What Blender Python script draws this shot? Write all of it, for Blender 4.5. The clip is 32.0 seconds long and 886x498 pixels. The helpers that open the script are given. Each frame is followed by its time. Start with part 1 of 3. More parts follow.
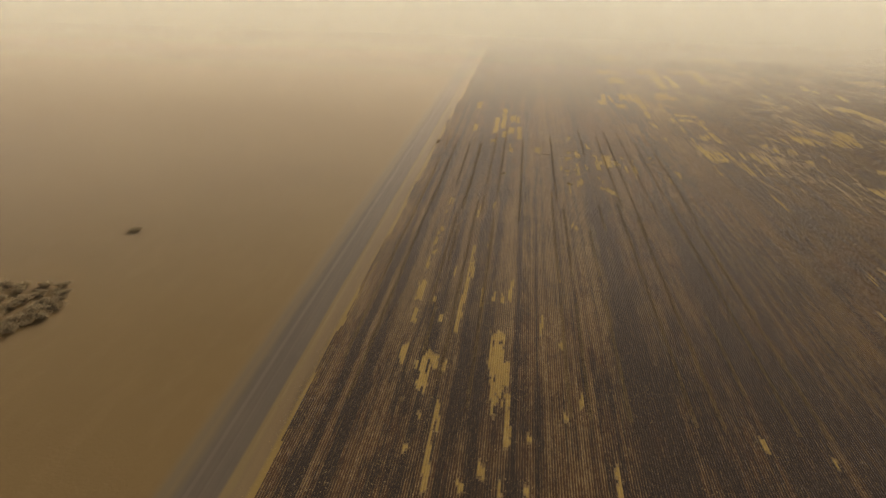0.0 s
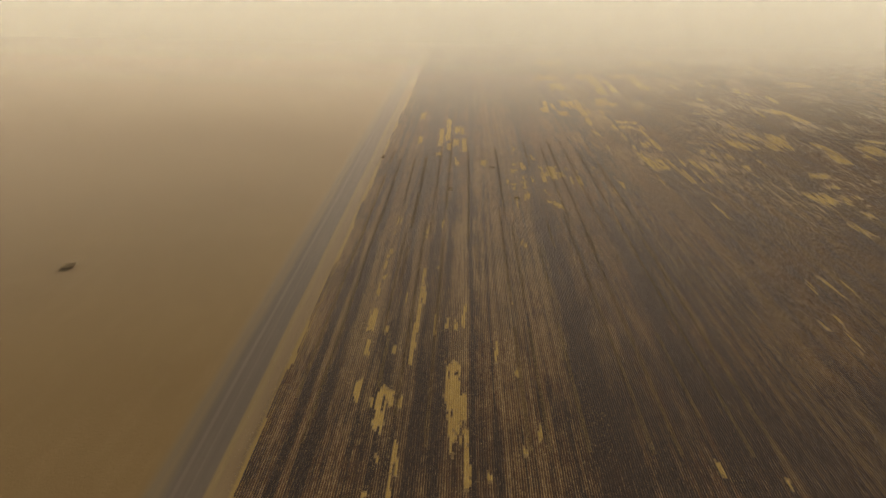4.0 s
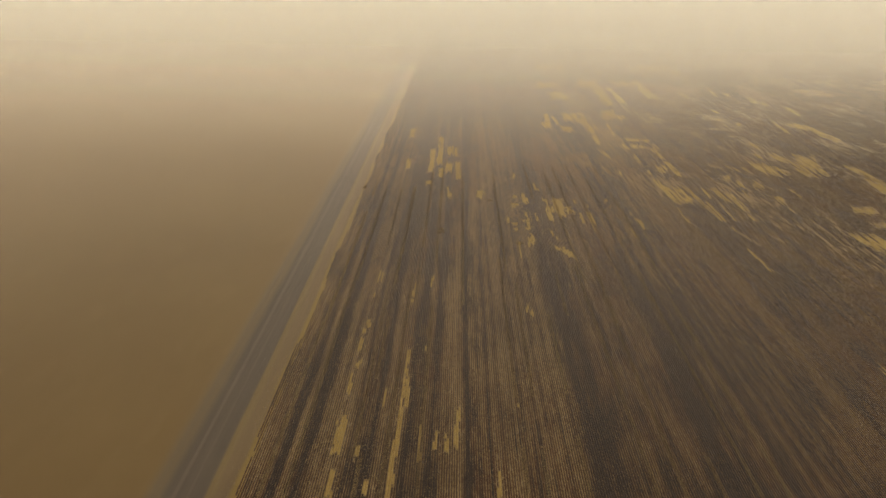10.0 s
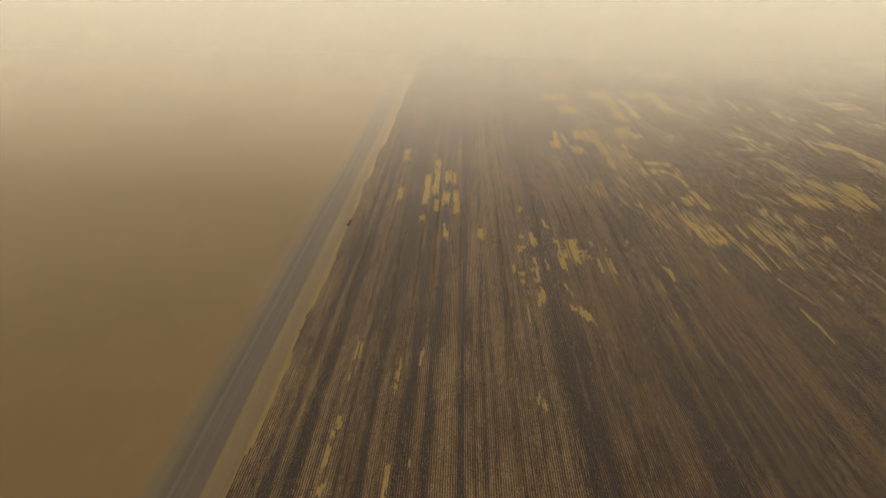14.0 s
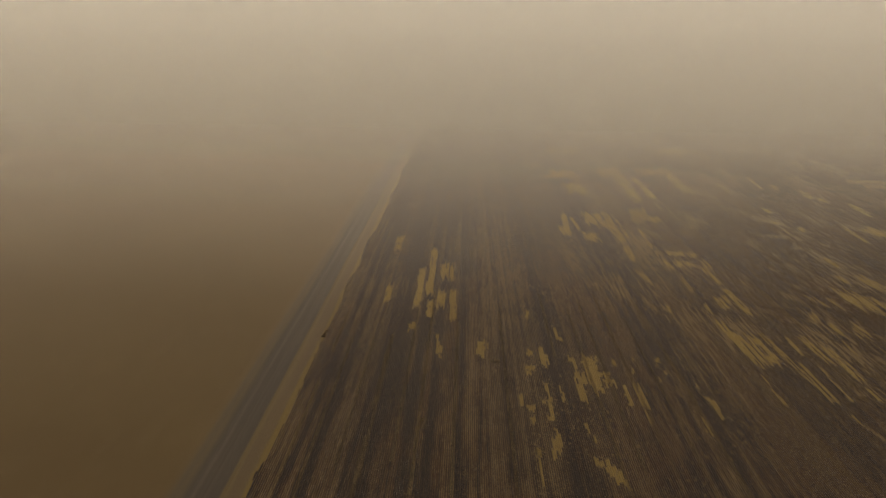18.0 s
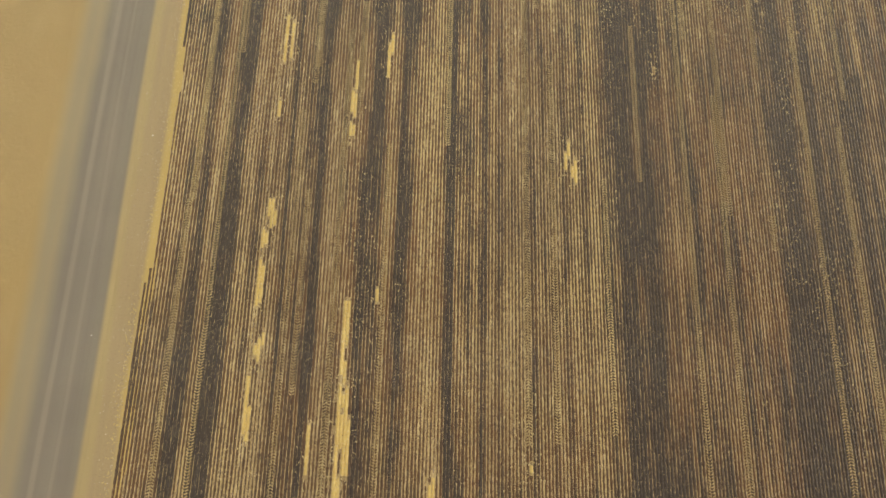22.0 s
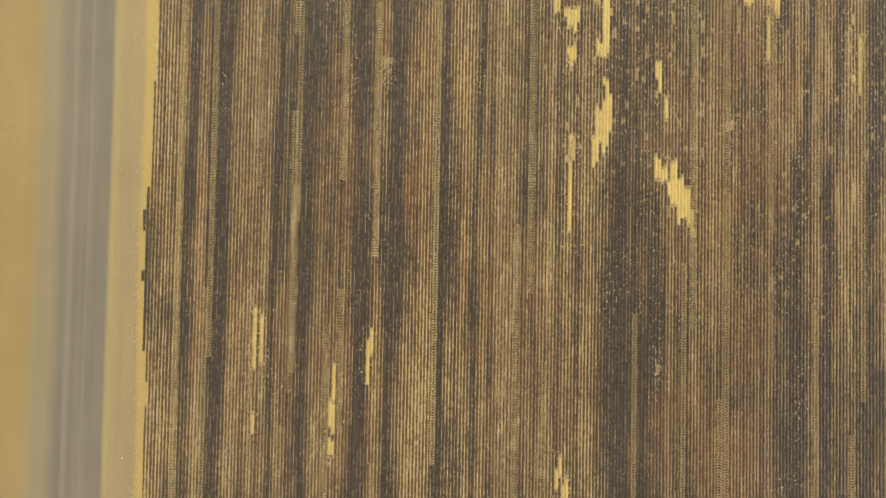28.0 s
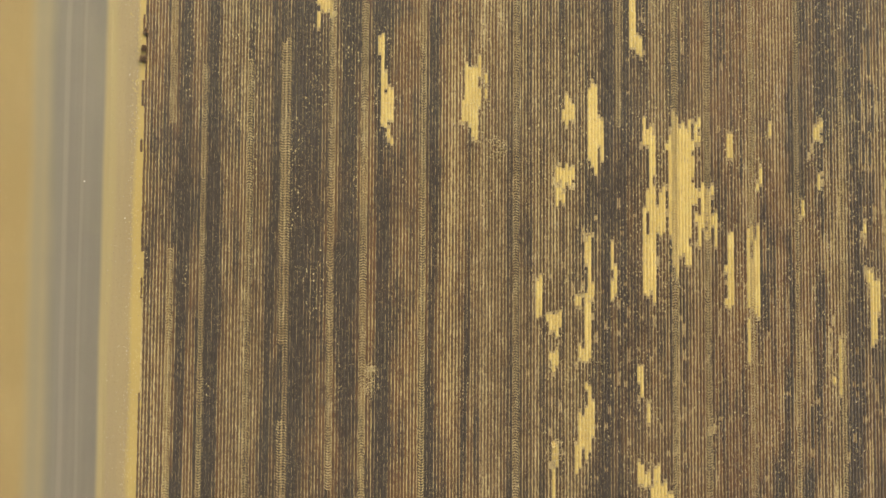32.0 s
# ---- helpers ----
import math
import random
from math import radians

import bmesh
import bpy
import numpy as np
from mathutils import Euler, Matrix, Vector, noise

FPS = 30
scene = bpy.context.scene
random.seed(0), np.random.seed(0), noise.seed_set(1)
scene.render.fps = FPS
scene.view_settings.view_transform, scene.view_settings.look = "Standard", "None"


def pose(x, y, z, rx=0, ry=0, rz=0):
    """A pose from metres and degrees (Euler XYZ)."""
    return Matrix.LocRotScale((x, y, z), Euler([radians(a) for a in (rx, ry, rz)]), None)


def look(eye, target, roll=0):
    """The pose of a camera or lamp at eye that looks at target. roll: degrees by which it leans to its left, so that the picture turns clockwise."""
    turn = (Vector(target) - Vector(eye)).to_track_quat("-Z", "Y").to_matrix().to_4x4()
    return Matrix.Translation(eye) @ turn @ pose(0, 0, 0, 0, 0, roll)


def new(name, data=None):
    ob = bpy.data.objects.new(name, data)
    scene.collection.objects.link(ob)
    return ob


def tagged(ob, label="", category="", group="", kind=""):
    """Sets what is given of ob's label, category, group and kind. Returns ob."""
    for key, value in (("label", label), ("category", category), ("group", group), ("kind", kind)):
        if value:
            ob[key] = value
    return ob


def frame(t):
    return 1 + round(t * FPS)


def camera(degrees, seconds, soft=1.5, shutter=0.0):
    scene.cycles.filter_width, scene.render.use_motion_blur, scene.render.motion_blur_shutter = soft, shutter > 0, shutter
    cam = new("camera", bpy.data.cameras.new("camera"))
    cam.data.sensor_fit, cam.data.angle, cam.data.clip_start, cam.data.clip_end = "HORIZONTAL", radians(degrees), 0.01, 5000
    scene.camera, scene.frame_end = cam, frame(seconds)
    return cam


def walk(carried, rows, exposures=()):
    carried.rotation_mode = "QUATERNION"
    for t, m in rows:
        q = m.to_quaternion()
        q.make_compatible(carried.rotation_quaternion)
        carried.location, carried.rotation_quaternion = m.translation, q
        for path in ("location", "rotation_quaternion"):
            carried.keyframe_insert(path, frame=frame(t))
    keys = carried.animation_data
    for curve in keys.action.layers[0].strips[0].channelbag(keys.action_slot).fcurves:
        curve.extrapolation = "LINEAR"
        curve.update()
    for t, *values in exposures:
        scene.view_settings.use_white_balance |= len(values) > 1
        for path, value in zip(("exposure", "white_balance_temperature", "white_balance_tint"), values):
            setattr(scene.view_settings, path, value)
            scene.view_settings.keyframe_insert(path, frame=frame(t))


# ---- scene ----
cam = camera(66.3, 32.0)
# seconds, eye x y z, turn about x y z
PATH = [
    (0.0, 17.52, -4.10, 36.58, 67.01, -1.10, 6.83),
    (0.5, 17.45, -4.09, 36.88, 66.97, -0.92, 6.16),
    (1.0, 17.39, -3.86, 37.31, 67.10, -0.92, 5.72),
    (1.5, 17.31, -3.50, 37.80, 67.22, -0.92, 5.43),
    (2.0, 17.20, -3.21, 38.26, 67.38, -0.74, 3.07),
    (2.5, 17.08, -3.07, 38.57, 67.39, -0.65, 2.32),
    (3.0, 17.06, -2.87, 38.75, 67.29, -0.74, 2.11),
    (3.5, 17.04, -2.43, 38.85, 67.20, -0.74, 1.99),
    (5.5, 17.05, 1.17, 39.44, 66.95, -0.74, 1.71),
    (6.0, 17.03, 2.63, 39.55, 66.85, -0.83, 1.69),
    (6.5, 17.00, 4.30, 39.68, 66.85, -0.74, 1.62),
    (7.0, 16.94, 6.17, 39.82, 66.82, -0.74, 1.56),
    (7.5, 16.84, 8.08, 39.93, 66.76, -0.83, 1.51),
    (8.0, 16.88, 10.09, 40.03, 66.70, -0.92, 1.55),
    (8.5, 16.91, 12.21, 40.14, 66.67, -0.83, 1.48),
    (9.0, 16.93, 14.31, 40.25, 66.67, -0.83, 1.45),
    (9.5, 16.98, 16.34, 40.37, 66.64, -0.83, 1.45),
    (10.0, 17.10, 18.40, 40.48, 66.67, -0.73, 1.44),
    (10.5, 17.19, 20.54, 40.57, 66.63, -0.73, 1.47),
    (11.0, 17.23, 22.80, 40.65, 66.67, -0.83, 1.51),
    (11.5, 17.24, 25.14, 40.70, 66.67, -0.73, 1.47),
    (12.0, 17.29, 27.54, 40.74, 66.67, -0.73, 1.53),
    (12.5, 17.45, 29.93, 40.75, 66.70, -0.73, 1.56),
    (13.0, 17.60, 32.25, 40.74, 66.73, -0.73, 1.59),
    (13.5, 17.70, 34.55, 40.69, 66.73, -0.83, 1.70),
    (15.5, 18.28, 44.17, 40.48, 67.02, -0.46, 1.66),
    (16.0, 18.46, 46.65, 40.47, 67.51, -0.92, 1.90),
    (16.5, 18.59, 49.00, 40.45, 74.16, -1.06, 2.03),
    (17.0, 18.70, 51.18, 40.40, 75.91, -0.97, 2.07),
    (17.5, 18.81, 53.36, 40.42, 75.58, -0.77, 2.06),
    (18.0, 18.91, 55.48, 40.50, 72.18, -0.67, 2.11),
    (18.5, 18.95, 57.57, 40.63, 65.55, -0.73, 2.25),
    (19.0, 18.66, 59.75, 40.82, 58.62, -0.60, 2.11),
    (19.5, 18.05, 62.24, 41.01, 51.60, -0.78, 1.72),
    (20.0, 17.45, 64.76, 41.20, 44.46, -1.33, 1.56),
    (20.5, 17.10, 67.20, 41.38, 37.33, -1.70, 1.52),
    (21.0, 17.08, 69.76, 41.51, 30.34, -1.67, 1.43),
    (21.5, 17.21, 72.25, 41.68, 23.39, -1.59, 1.51),
    (22.0, 17.37, 74.73, 41.91, 16.38, -1.41, 1.35),
    (22.5, 17.50, 77.30, 42.10, 9.27, -1.35, 1.31),
    (23.0, 17.64, 79.91, 42.26, 3.56, -1.20, 1.23),
    (23.5, 17.82, 82.50, 42.42, 3.39, -0.98, 1.57),
    (24.0, 18.01, 85.08, 42.57, 3.22, -0.68, 1.35),
    (24.5, 18.17, 87.65, 42.74, 3.15, -0.41, 1.16),
    (25.0, 18.34, 90.26, 42.88, 3.03, -0.19, 1.33),
    (25.5, 18.44, 92.97, 43.02, 2.87, -0.07, 1.30),
    (27.5, 18.51, 104.17, 43.63, 1.83, -0.21, 1.24),
    (28.0, 18.52, 106.81, 43.71, 1.68, -0.29, 1.02),
    (28.5, 18.50, 109.33, 43.78, 1.74, -0.38, 1.27),
    (29.0, 18.62, 111.83, 43.93, 1.72, -0.34, 0.71),
    (29.5, 18.79, 114.28, 44.04, 1.77, -0.27, 0.44),
    (30.0, 18.92, 116.72, 44.20, 1.83, -0.21, 0.25),
    (30.5, 19.08, 119.18, 44.32, 1.92, -0.17, 0.93),
    (31.0, 19.22, 121.61, 44.44, 2.00, -0.16, 1.43),
    (31.5, 19.28, 124.04, 44.47, 2.06, -0.27, 1.06),
    (32.0, 19.31, 126.48, 44.52, 2.09, -0.36, 0.36),
]
EXPOSURES = [(0.0, -0.48, 7800, 24), (13.0, -0.52, 7800, 24), (16.0, -0.58, 7800, 26), (16.6, -1.02, 7800, 28), (17.2, -1.52, 7800, 28), (18.0, -1.5, 7800, 28),
             (19.0, -0.4, 7500, 22), (20.0, 0.52, 7100, 18), (21.0, 0.9, 6850, 15), (23.0, 1.26, 6650, 12), (32.0, 1.26, 6650, 12)]
walk(cam, [(t, pose(*place)) for t, *place in PATH], EXPOSURES)

# ---- light ----
SUN_UP, SUN_ROUND = 19.0, 6.0
world = bpy.data.worlds.new("dusty_sky")
scene.world = world
world.use_nodes = True
wn, wl = world.node_tree.nodes, world.node_tree.links
sky = wn.new("ShaderNodeTexSky")
sky.sky_type = "NISHITA"
sky.sun_disc = False
sky.sun_elevation, sky.sun_rotation = radians(SUN_UP), radians(SUN_ROUND)
sky.air_density, sky.dust_density, sky.ozone_density = 1.0, 8.0, 0.3
tint = wn.new("ShaderNodeMix")
tint.data_type, tint.blend_type = "RGBA", "MULTIPLY"
tint.inputs[0].default_value = 1.0
tint.inputs[7].default_value = (1.0, 0.97, 0.93, 1.0)
wl.new(sky.outputs[0], tint.inputs[6])
wl.new(tint.outputs[2], wn["Background"].inputs[0])
wn["Background"].inputs[1].default_value = 0.07
sun = new("sun", bpy.data.lights.new("sun", "SUN"))
sun.data.energy, sun.data.angle, sun.data.color = 3.0, radians(20), (1.0, 0.95, 0.87)
# sky rotation 0 is +y and turns clockwise seen from above
sa, se = radians(SUN_ROUND), radians(SUN_UP)
sun.matrix_world = look((0, 0, 0), (-math.sin(sa) * math.cos(se), -math.cos(sa) * math.cos(se), -math.sin(se)))
sun.location = (0, 0, 200)
scene.cycles.transparent_max_bounces = 48


# ---- materials ----
class Nodes:
    """Short names for building node trees: values in, sockets out."""

    def __init__(self, name, rough=0.95, spec=0.1, haze_light=1.0):
        self.mat = bpy.data.materials.new(name)
        self.mat.use_nodes = True
        self.tree = self.mat.node_tree
        self.bsdf = self.tree.nodes["Principled BSDF"]
        self.bsdf.inputs["Roughness"].default_value = rough
        self.bsdf.inputs["Specular IOR Level"].default_value = spec
        # sheen lightens every surface at low angles, standing in for haze in the air
        self.bsdf.inputs["Sheen Weight"].default_value = haze_light
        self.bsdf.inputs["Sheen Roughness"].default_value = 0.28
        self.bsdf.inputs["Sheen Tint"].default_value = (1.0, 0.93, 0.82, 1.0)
        self.where = self.add("ShaderNodeNewGeometry").outputs["Position"]

    def add(self, kind):
        return self.tree.nodes.new(kind)

    def put(self, socket, value):
        if isinstance(value, bpy.types.NodeSocket):
            self.tree.links.new(value, socket)
        else:
            socket.default_value = value

    def across(self):
        a = self.add("ShaderNodeAttribute")
        a.attribute_name = "across"
        return a.outputs["Fac"]

    def axis(self, n):
        s = self.add("ShaderNodeSeparateXYZ")
        self.put(s.inputs[0], self.where)
        return s.outputs[n]

    def noise(self, scale, stretch=(1, 1, 1), detail=3.0, rough=0.55):
        m = self.add("ShaderNodeMapping")
        m.inputs["Scale"].default_value = stretch
        self.put(m.inputs["Vector"], self.where)
        n = self.add("ShaderNodeTexNoise")
        n.inputs["Scale"].default_value, n.inputs["Detail"].default_value, n.inputs["Roughness"].default_value = scale, detail, rough
        self.put(n.inputs["Vector"], m.outputs[0])
        return n.outputs["Fac"]

    def span(self, value, a, b, lo=0.0, hi=1.0):
        n = self.add("ShaderNodeMapRange")
        n.interpolation_type = "SMOOTHSTEP"
        self.put(n.inputs[0], value)
        for k, v in zip((1, 2, 3, 4), (a, b, lo, hi)):
            n.inputs[k].default_value = v
        return n.outputs[0]

    def maths(self, op, a, b=0.0):
        n = self.add("ShaderNodeMath")
        n.operation = op
        self.put(n.inputs[0], a)
        self.put(n.inputs[1], b)
        return n.outputs[0]

    def mix(self, fac, a, b, how="MIX"):
        n = self.add("ShaderNodeMix")
        n.data_type, n.blend_type = "RGBA", how
        self.put(n.inputs[0], fac)
        for k, v in ((6, a), (7, b)):
            self.put(n.inputs[k], (*v, 1.0) if isinstance(v, tuple) else v)
        return n.outputs[2]

    def colour(self, value):
        self.put(self.bsdf.inputs["Base Color"], value)

    def bump(self, value, strength=0.3, depth=0.05):
        n = self.add("ShaderNodeBump")
        n.inputs["Strength"].default_value, n.inputs["Distance"].default_value = strength, depth
        self.put(n.inputs["Height"], value)
        self.put(self.bsdf.inputs["Normal"], n.outputs[0])


SAND, SAND_DARK, SAND_PALE = (0.316, 0.227, 0.097), (0.280, 0.198, 0.084), (0.37, 0.268, 0.122)
GRAVEL, GRAVEL_PALE = (0.178, 0.155, 0.116), (0.208, 0.182, 0.134)
STRAW, STRAW_PALE, STRAW_DULL = (0.43, 0.32, 0.137), (0.53, 0.42, 0.21), (0.25, 0.175, 0.082)
CHAR, CHAR_BROWN, CHAR_RED, ASH = (0.059, 0.047, 0.036), (0.098, 0.063, 0.035), (0.132, 0.070, 0.034), (0.100, 0.081, 0.058)


def sand_colour(n):
    c = n.mix(n.span(n.noise(0.02, detail=4), 0.3, 0.7), SAND_DARK, SAND)
    c = n.mix(n.span(n.noise(0.5, (1, 0.3, 1), 5), 0.45, 0.75, 0, 0.22), c, SAND_PALE)
    return n.mix(n.span(n.noise(6.0, detail=4, rough=0.7), 0.55, 0.75, 0, 0.45), c, SAND_DARK)


def make_sand():
    n = Nodes("sand")
    n.colour(sand_colour(n))
    n.bump(n.noise(3.0, detail=6, rough=0.7), 0.35, 0.08)
    return n.mat


def make_road():
    """Soft shoulder, dark beaten middle with two pale crowns left by wheels, firm far edge."""
    n = Nodes("gravel_track")
    wander = n.maths("SUBTRACT", n.noise(0.2, (1, 0.2, 1), 3), 0.5)
    x = n.maths("ADD", n.across(), n.maths("MULTIPLY", wander, 0.4))
    soft = n.maths("ADD", n.across(), n.maths("MULTIPLY", wander, 1.1))

    def stripe(at, half, most):
        return n.maths("MINIMUM", n.span(x, at - half, at - 0.3 * half, 0, most), n.span(x, at + half, at + 0.3 * half, 0, most))

    c = n.mix(n.span(n.noise(1.6, (1, 0.012, 1), 3), 0.35, 0.68, 0, 0.6), GRAVEL, GRAVEL_PALE)
    c = n.mix(n.span(n.noise(0.35, (1, 0.25, 1), 4), 0.45, 0.75, 0, 0.35), c, (0.23, 0.195, 0.135))
    for at, half, most in ((-5.24, 0.26, 0.38), (-4.14, 0.16, 0.3)):
        c = n.mix(stripe(at, half, most), c, (0.27, 0.235, 0.17))
    c = n.mix(n.span(n.noise(9.0, detail=3, rough=0.7), 0.55, 0.75, 0, 0.3), c, (0.16, 0.13, 0.10))
    shoulder = n.mix(stripe(-7.0, 0.5, 0.5), (0.265, 0.217, 0.122), (0.235, 0.196, 0.125))
    c = n.mix(n.span(soft, -6.8, -5.6), shoulder, c)
    side = n.mix(n.span(x, -5.2, -4.8), sand_colour(n), (0.315, 0.246, 0.118))
    n.colour(n.mix(n.maths("MINIMUM", n.span(soft, -8.1, -7.0), n.span(x, -2.6, -2.95)), side, c))
    n.bump(n.noise(14.0, detail=4, rough=0.7), 0.3, 0.03)
    return n.mat


def make_verge():
    n = Nodes("verge_sand")
    x = n.maths("ADD", n.across(), n.maths("MULTIPLY", n.maths("SUBTRACT", n.noise(0.3, (1, 0.2, 1), 4), 0.5), 1.0))
    c = n.mix(n.span(n.noise(1.2, (1, 0.05, 1), 3), 0.35, 0.7), (0.310, 0.236, 0.124), (0.282, 0.217, 0.120))
    c = n.mix(n.span(n.noise(8.0, detail=4, rough=0.7), 0.5, 0.75, 0, 0.5), c, (0.21, 0.15, 0.075))
    c = n.mix(n.span(x, -1.9, -2.3), c, (0.315, 0.246, 0.118))
    n.colour(n.mix(n.span(x, -0.95, -0.55), c, (0.40, 0.29, 0.10)))
    n.bump(n.noise(6.0, detail=5, rough=0.7), 0.4, 0.05)
    return n.mat


def make_straw(name, base, pale, dull, dirt, poor=1e4, haze_light=1.0):
    """poor: beyond this x little straw was grown."""
    n = Nodes(name, haze_light=haze_light)
    c = n.mix(n.span(n.noise(0.12, (1, 0.12, 1), 4), 0.38, 0.66), dull, base)
    c = n.mix(n.span(n.noise(2.5, (1, 0.25, 1), 5, 0.7), 0.45, 0.7, 0, 0.8), c, pale)
    c = n.mix(n.span(n.noise(11.0, (1, 0.16, 1), 3, 0.7), 0.52, 0.7, 0, 0.55), c, dull)
    c = n.mix(n.span(n.axis(0), poor - 2, poor + 2, 0, 0.45), c, dull)
    c = n.mix(n.span(n.noise(7.0, (1, 0.45, 1), 4, 0.75), 0.50, 0.60, 0, dirt), c, (0.12, 0.08, 0.045))
    c = n.mix(n.span(n.noise(19.0, (1, 0.6, 1), 2, 0.6), 0.52, 0.62, 0, 0.5), c, (0.62, 0.49, 0.25))
    n.colour(c)
    n.bump(n.noise(16.0, (1, 0.14, 1), 4, 0.7), 0.5, 0.04)
    return n.mat


def make_char():
    """Brown where the fire was light, grey ash where it was hard; straw shows through in places."""
    n = Nodes("charred_stubble", haze_light=0.75)
    hard = n.add("ShaderNodeAttribute")
    hard.attribute_name = "burnt"
    h = n.maths("ADD", hard.outputs["Fac"], n.maths("MULTIPLY", n.maths("SUBTRACT", n.noise(0.5, (1, 0.3, 1), 4), 0.5), 0.5))
    brown = n.mix(n.span(n.noise(0.09, (1, 0.3, 1), 4), 0.38, 0.62), CHAR_BROWN, CHAR_RED)
    c = n.mix(n.span(h, 0.66, 0.98), brown, CHAR)
    c = n.mix(n.span(n.noise(4.0, (1, 0.35, 1), 5, 0.7), 0.45, 0.75, 0, 0.8), c, ASH)
    c = n.mix(n.span(n.noise(9.0, (1, 0.6, 1), 4, 0.75), 0.56, 0.68, 0, 0.6), c, (0.035, 0.028, 0.022))
    c = n.mix(n.span(n.noise(15.0, (1, 0.7, 1), 3, 0.75), 0.61, 0.68, 0, 0.85), c, (0.45, 0.34, 0.17))
    n.colour(c)
    n.bump(n.noise(18.0, (1, 0.6, 1), 4, 0.7), 0.6, 0.05)
    return n.mat


BANK = 4.8e-5


def make_haze(alpha, high, fade):
    """A sheet standing in for dusty haze: it lets most of the light by and scatters the rest on both sides."""
    n = Nodes("haze_sheet")
    up = n.maths("MULTIPLY", n.span(n.axis(2), 0.0, 9.0), n.span(n.axis(2), high, fade))
    a = n.maths("MULTIPLY", up, alpha)
    near, far, both = n.add("ShaderNodeBsdfDiffuse"), n.add("ShaderNodeBsdfTranslucent"), n.add("ShaderNodeMixShader")
    # darker low, paler high: the haze's brightening towards the sky, put into its colour
    haze_light = n.mix(n.span(n.axis(2), 8, 75), (0.56, 0.58, 0.515), (0.95, 1.0, 0.95))
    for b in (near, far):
        n.put(b.inputs[0], haze_light)
    both.inputs[0].default_value = 0.8
    n.tree.links.new(near.outputs[0], both.inputs[1])
    n.tree.links.new(far.outputs[0], both.inputs[2])
    clear, out = n.add("ShaderNodeBsdfTransparent"), n.add("ShaderNodeMixShader")
    n.put(out.inputs[0], a)
    n.tree.links.new(clear.outputs[0], out.inputs[1])
    n.tree.links.new(both.outputs[0], out.inputs[2])
    n.tree.links.new(out.outputs[0], n.tree.nodes["Material Output"].inputs[0])
    n.tree.nodes.remove(n.bsdf)
    return n.mat


def make_leaf(name, a, b, thin=0.0):
    """Small loose pieces, each of its own shade; thin ones let light through."""
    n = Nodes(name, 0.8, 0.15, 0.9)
    g = n.add("ShaderNodeNewGeometry")
    c = n.mix(g.outputs["Random Per Island"], a, b)
    n.colour(c)
    if thin:
        t, m = n.add("ShaderNodeBsdfTranslucent"), n.add("ShaderNodeMixShader")
        n.put(t.inputs[0], c)
        m.inputs[0].default_value = thin
        n.tree.links.new(n.bsdf.outputs[0], m.inputs[1])
        n.tree.links.new(t.outputs[0], m.inputs[2])
        n.tree.links.new(m.outputs[0], n.tree.nodes["Material Output"].inputs[0])
    return n.mat


MAT_SAND, MAT_ROAD, MAT_VERGE, MAT_CHAR = make_sand(), make_road(), make_verge(), make_char()
MAT_FIELD = make_straw("field_litter", STRAW, STRAW_PALE, STRAW_DULL, 0.7, 31.0, 0.5)
MAT_STRAW = make_straw("unburnt_straw", (0.56, 0.405, 0.124), (0.62, 0.47, 0.165), (0.46, 0.325, 0.10), 0.12, haze_light=0.2)


# ---- mesh helpers ----
def mesh_object(name, verts, faces, material, parent=None, smooth=False):
    me = bpy.data.meshes.new(name)
    me.from_pydata(np.asarray(verts).tolist() if isinstance(verts, np.ndarray) else verts, [], faces.tolist() if isinstance(faces, np.ndarray) else faces)
    me.materials.append(material)
    if smooth:
        me.shade_smooth()
    ob = new(name, me)
    if parent:
        ob.parent = parent
    return ob


def strips(xs, ys, z):
    """Vertices and faces of a grid over xs and ys, with heights z[ix][iy]."""
    gx, gy = np.meshgrid(xs, ys, indexing="ij")
    verts = np.stack([gx, gy, z], -1).reshape(-1, 3)
    i = np.arange(gx.size).reshape(gx.shape)
    faces = np.stack([i[:-1, :-1], i[1:, :-1], i[1:, 1:], i[:-1, 1:]], -1).reshape(-1, 4)
    return verts, faces


def hashed(i, j, seed):
    h = (i.astype(np.int64) * 374761393 + j.astype(np.int64) * 668265263 + seed * 974711) & 0x7FFFFFFF
    h = ((h ^ (h >> 13)) * 1274126177) & 0x7FFFFFFF
    return ((h ^ (h >> 16)) & 0xFFFF) / 65535.0


def value_noise(x, y, seed):
    i, j = np.floor(x), np.floor(y)
    u, v = x - i, y - j
    u, v = u * u * (3 - 2 * u), v * v * (3 - 2 * v)
    a, b, c, d = hashed(i, j, seed), hashed(i + 1, j, seed), hashed(i, j + 1, seed), hashed(i + 1, j + 1, seed)
    return (a * (1 - u) + b * u) * (1 - v) + (c * (1 - u) + d * u) * v


def store_across(ob, xs, ys):
    """Keeps each vertex's distance across the track, from before it was bent."""
    ob.data.attributes.new("across", "FLOAT", "POINT").data.foreach_set("value", np.repeat(np.asarray(xs, float), len(ys)))


# ---- plan of the field ----
ROW = 0.214
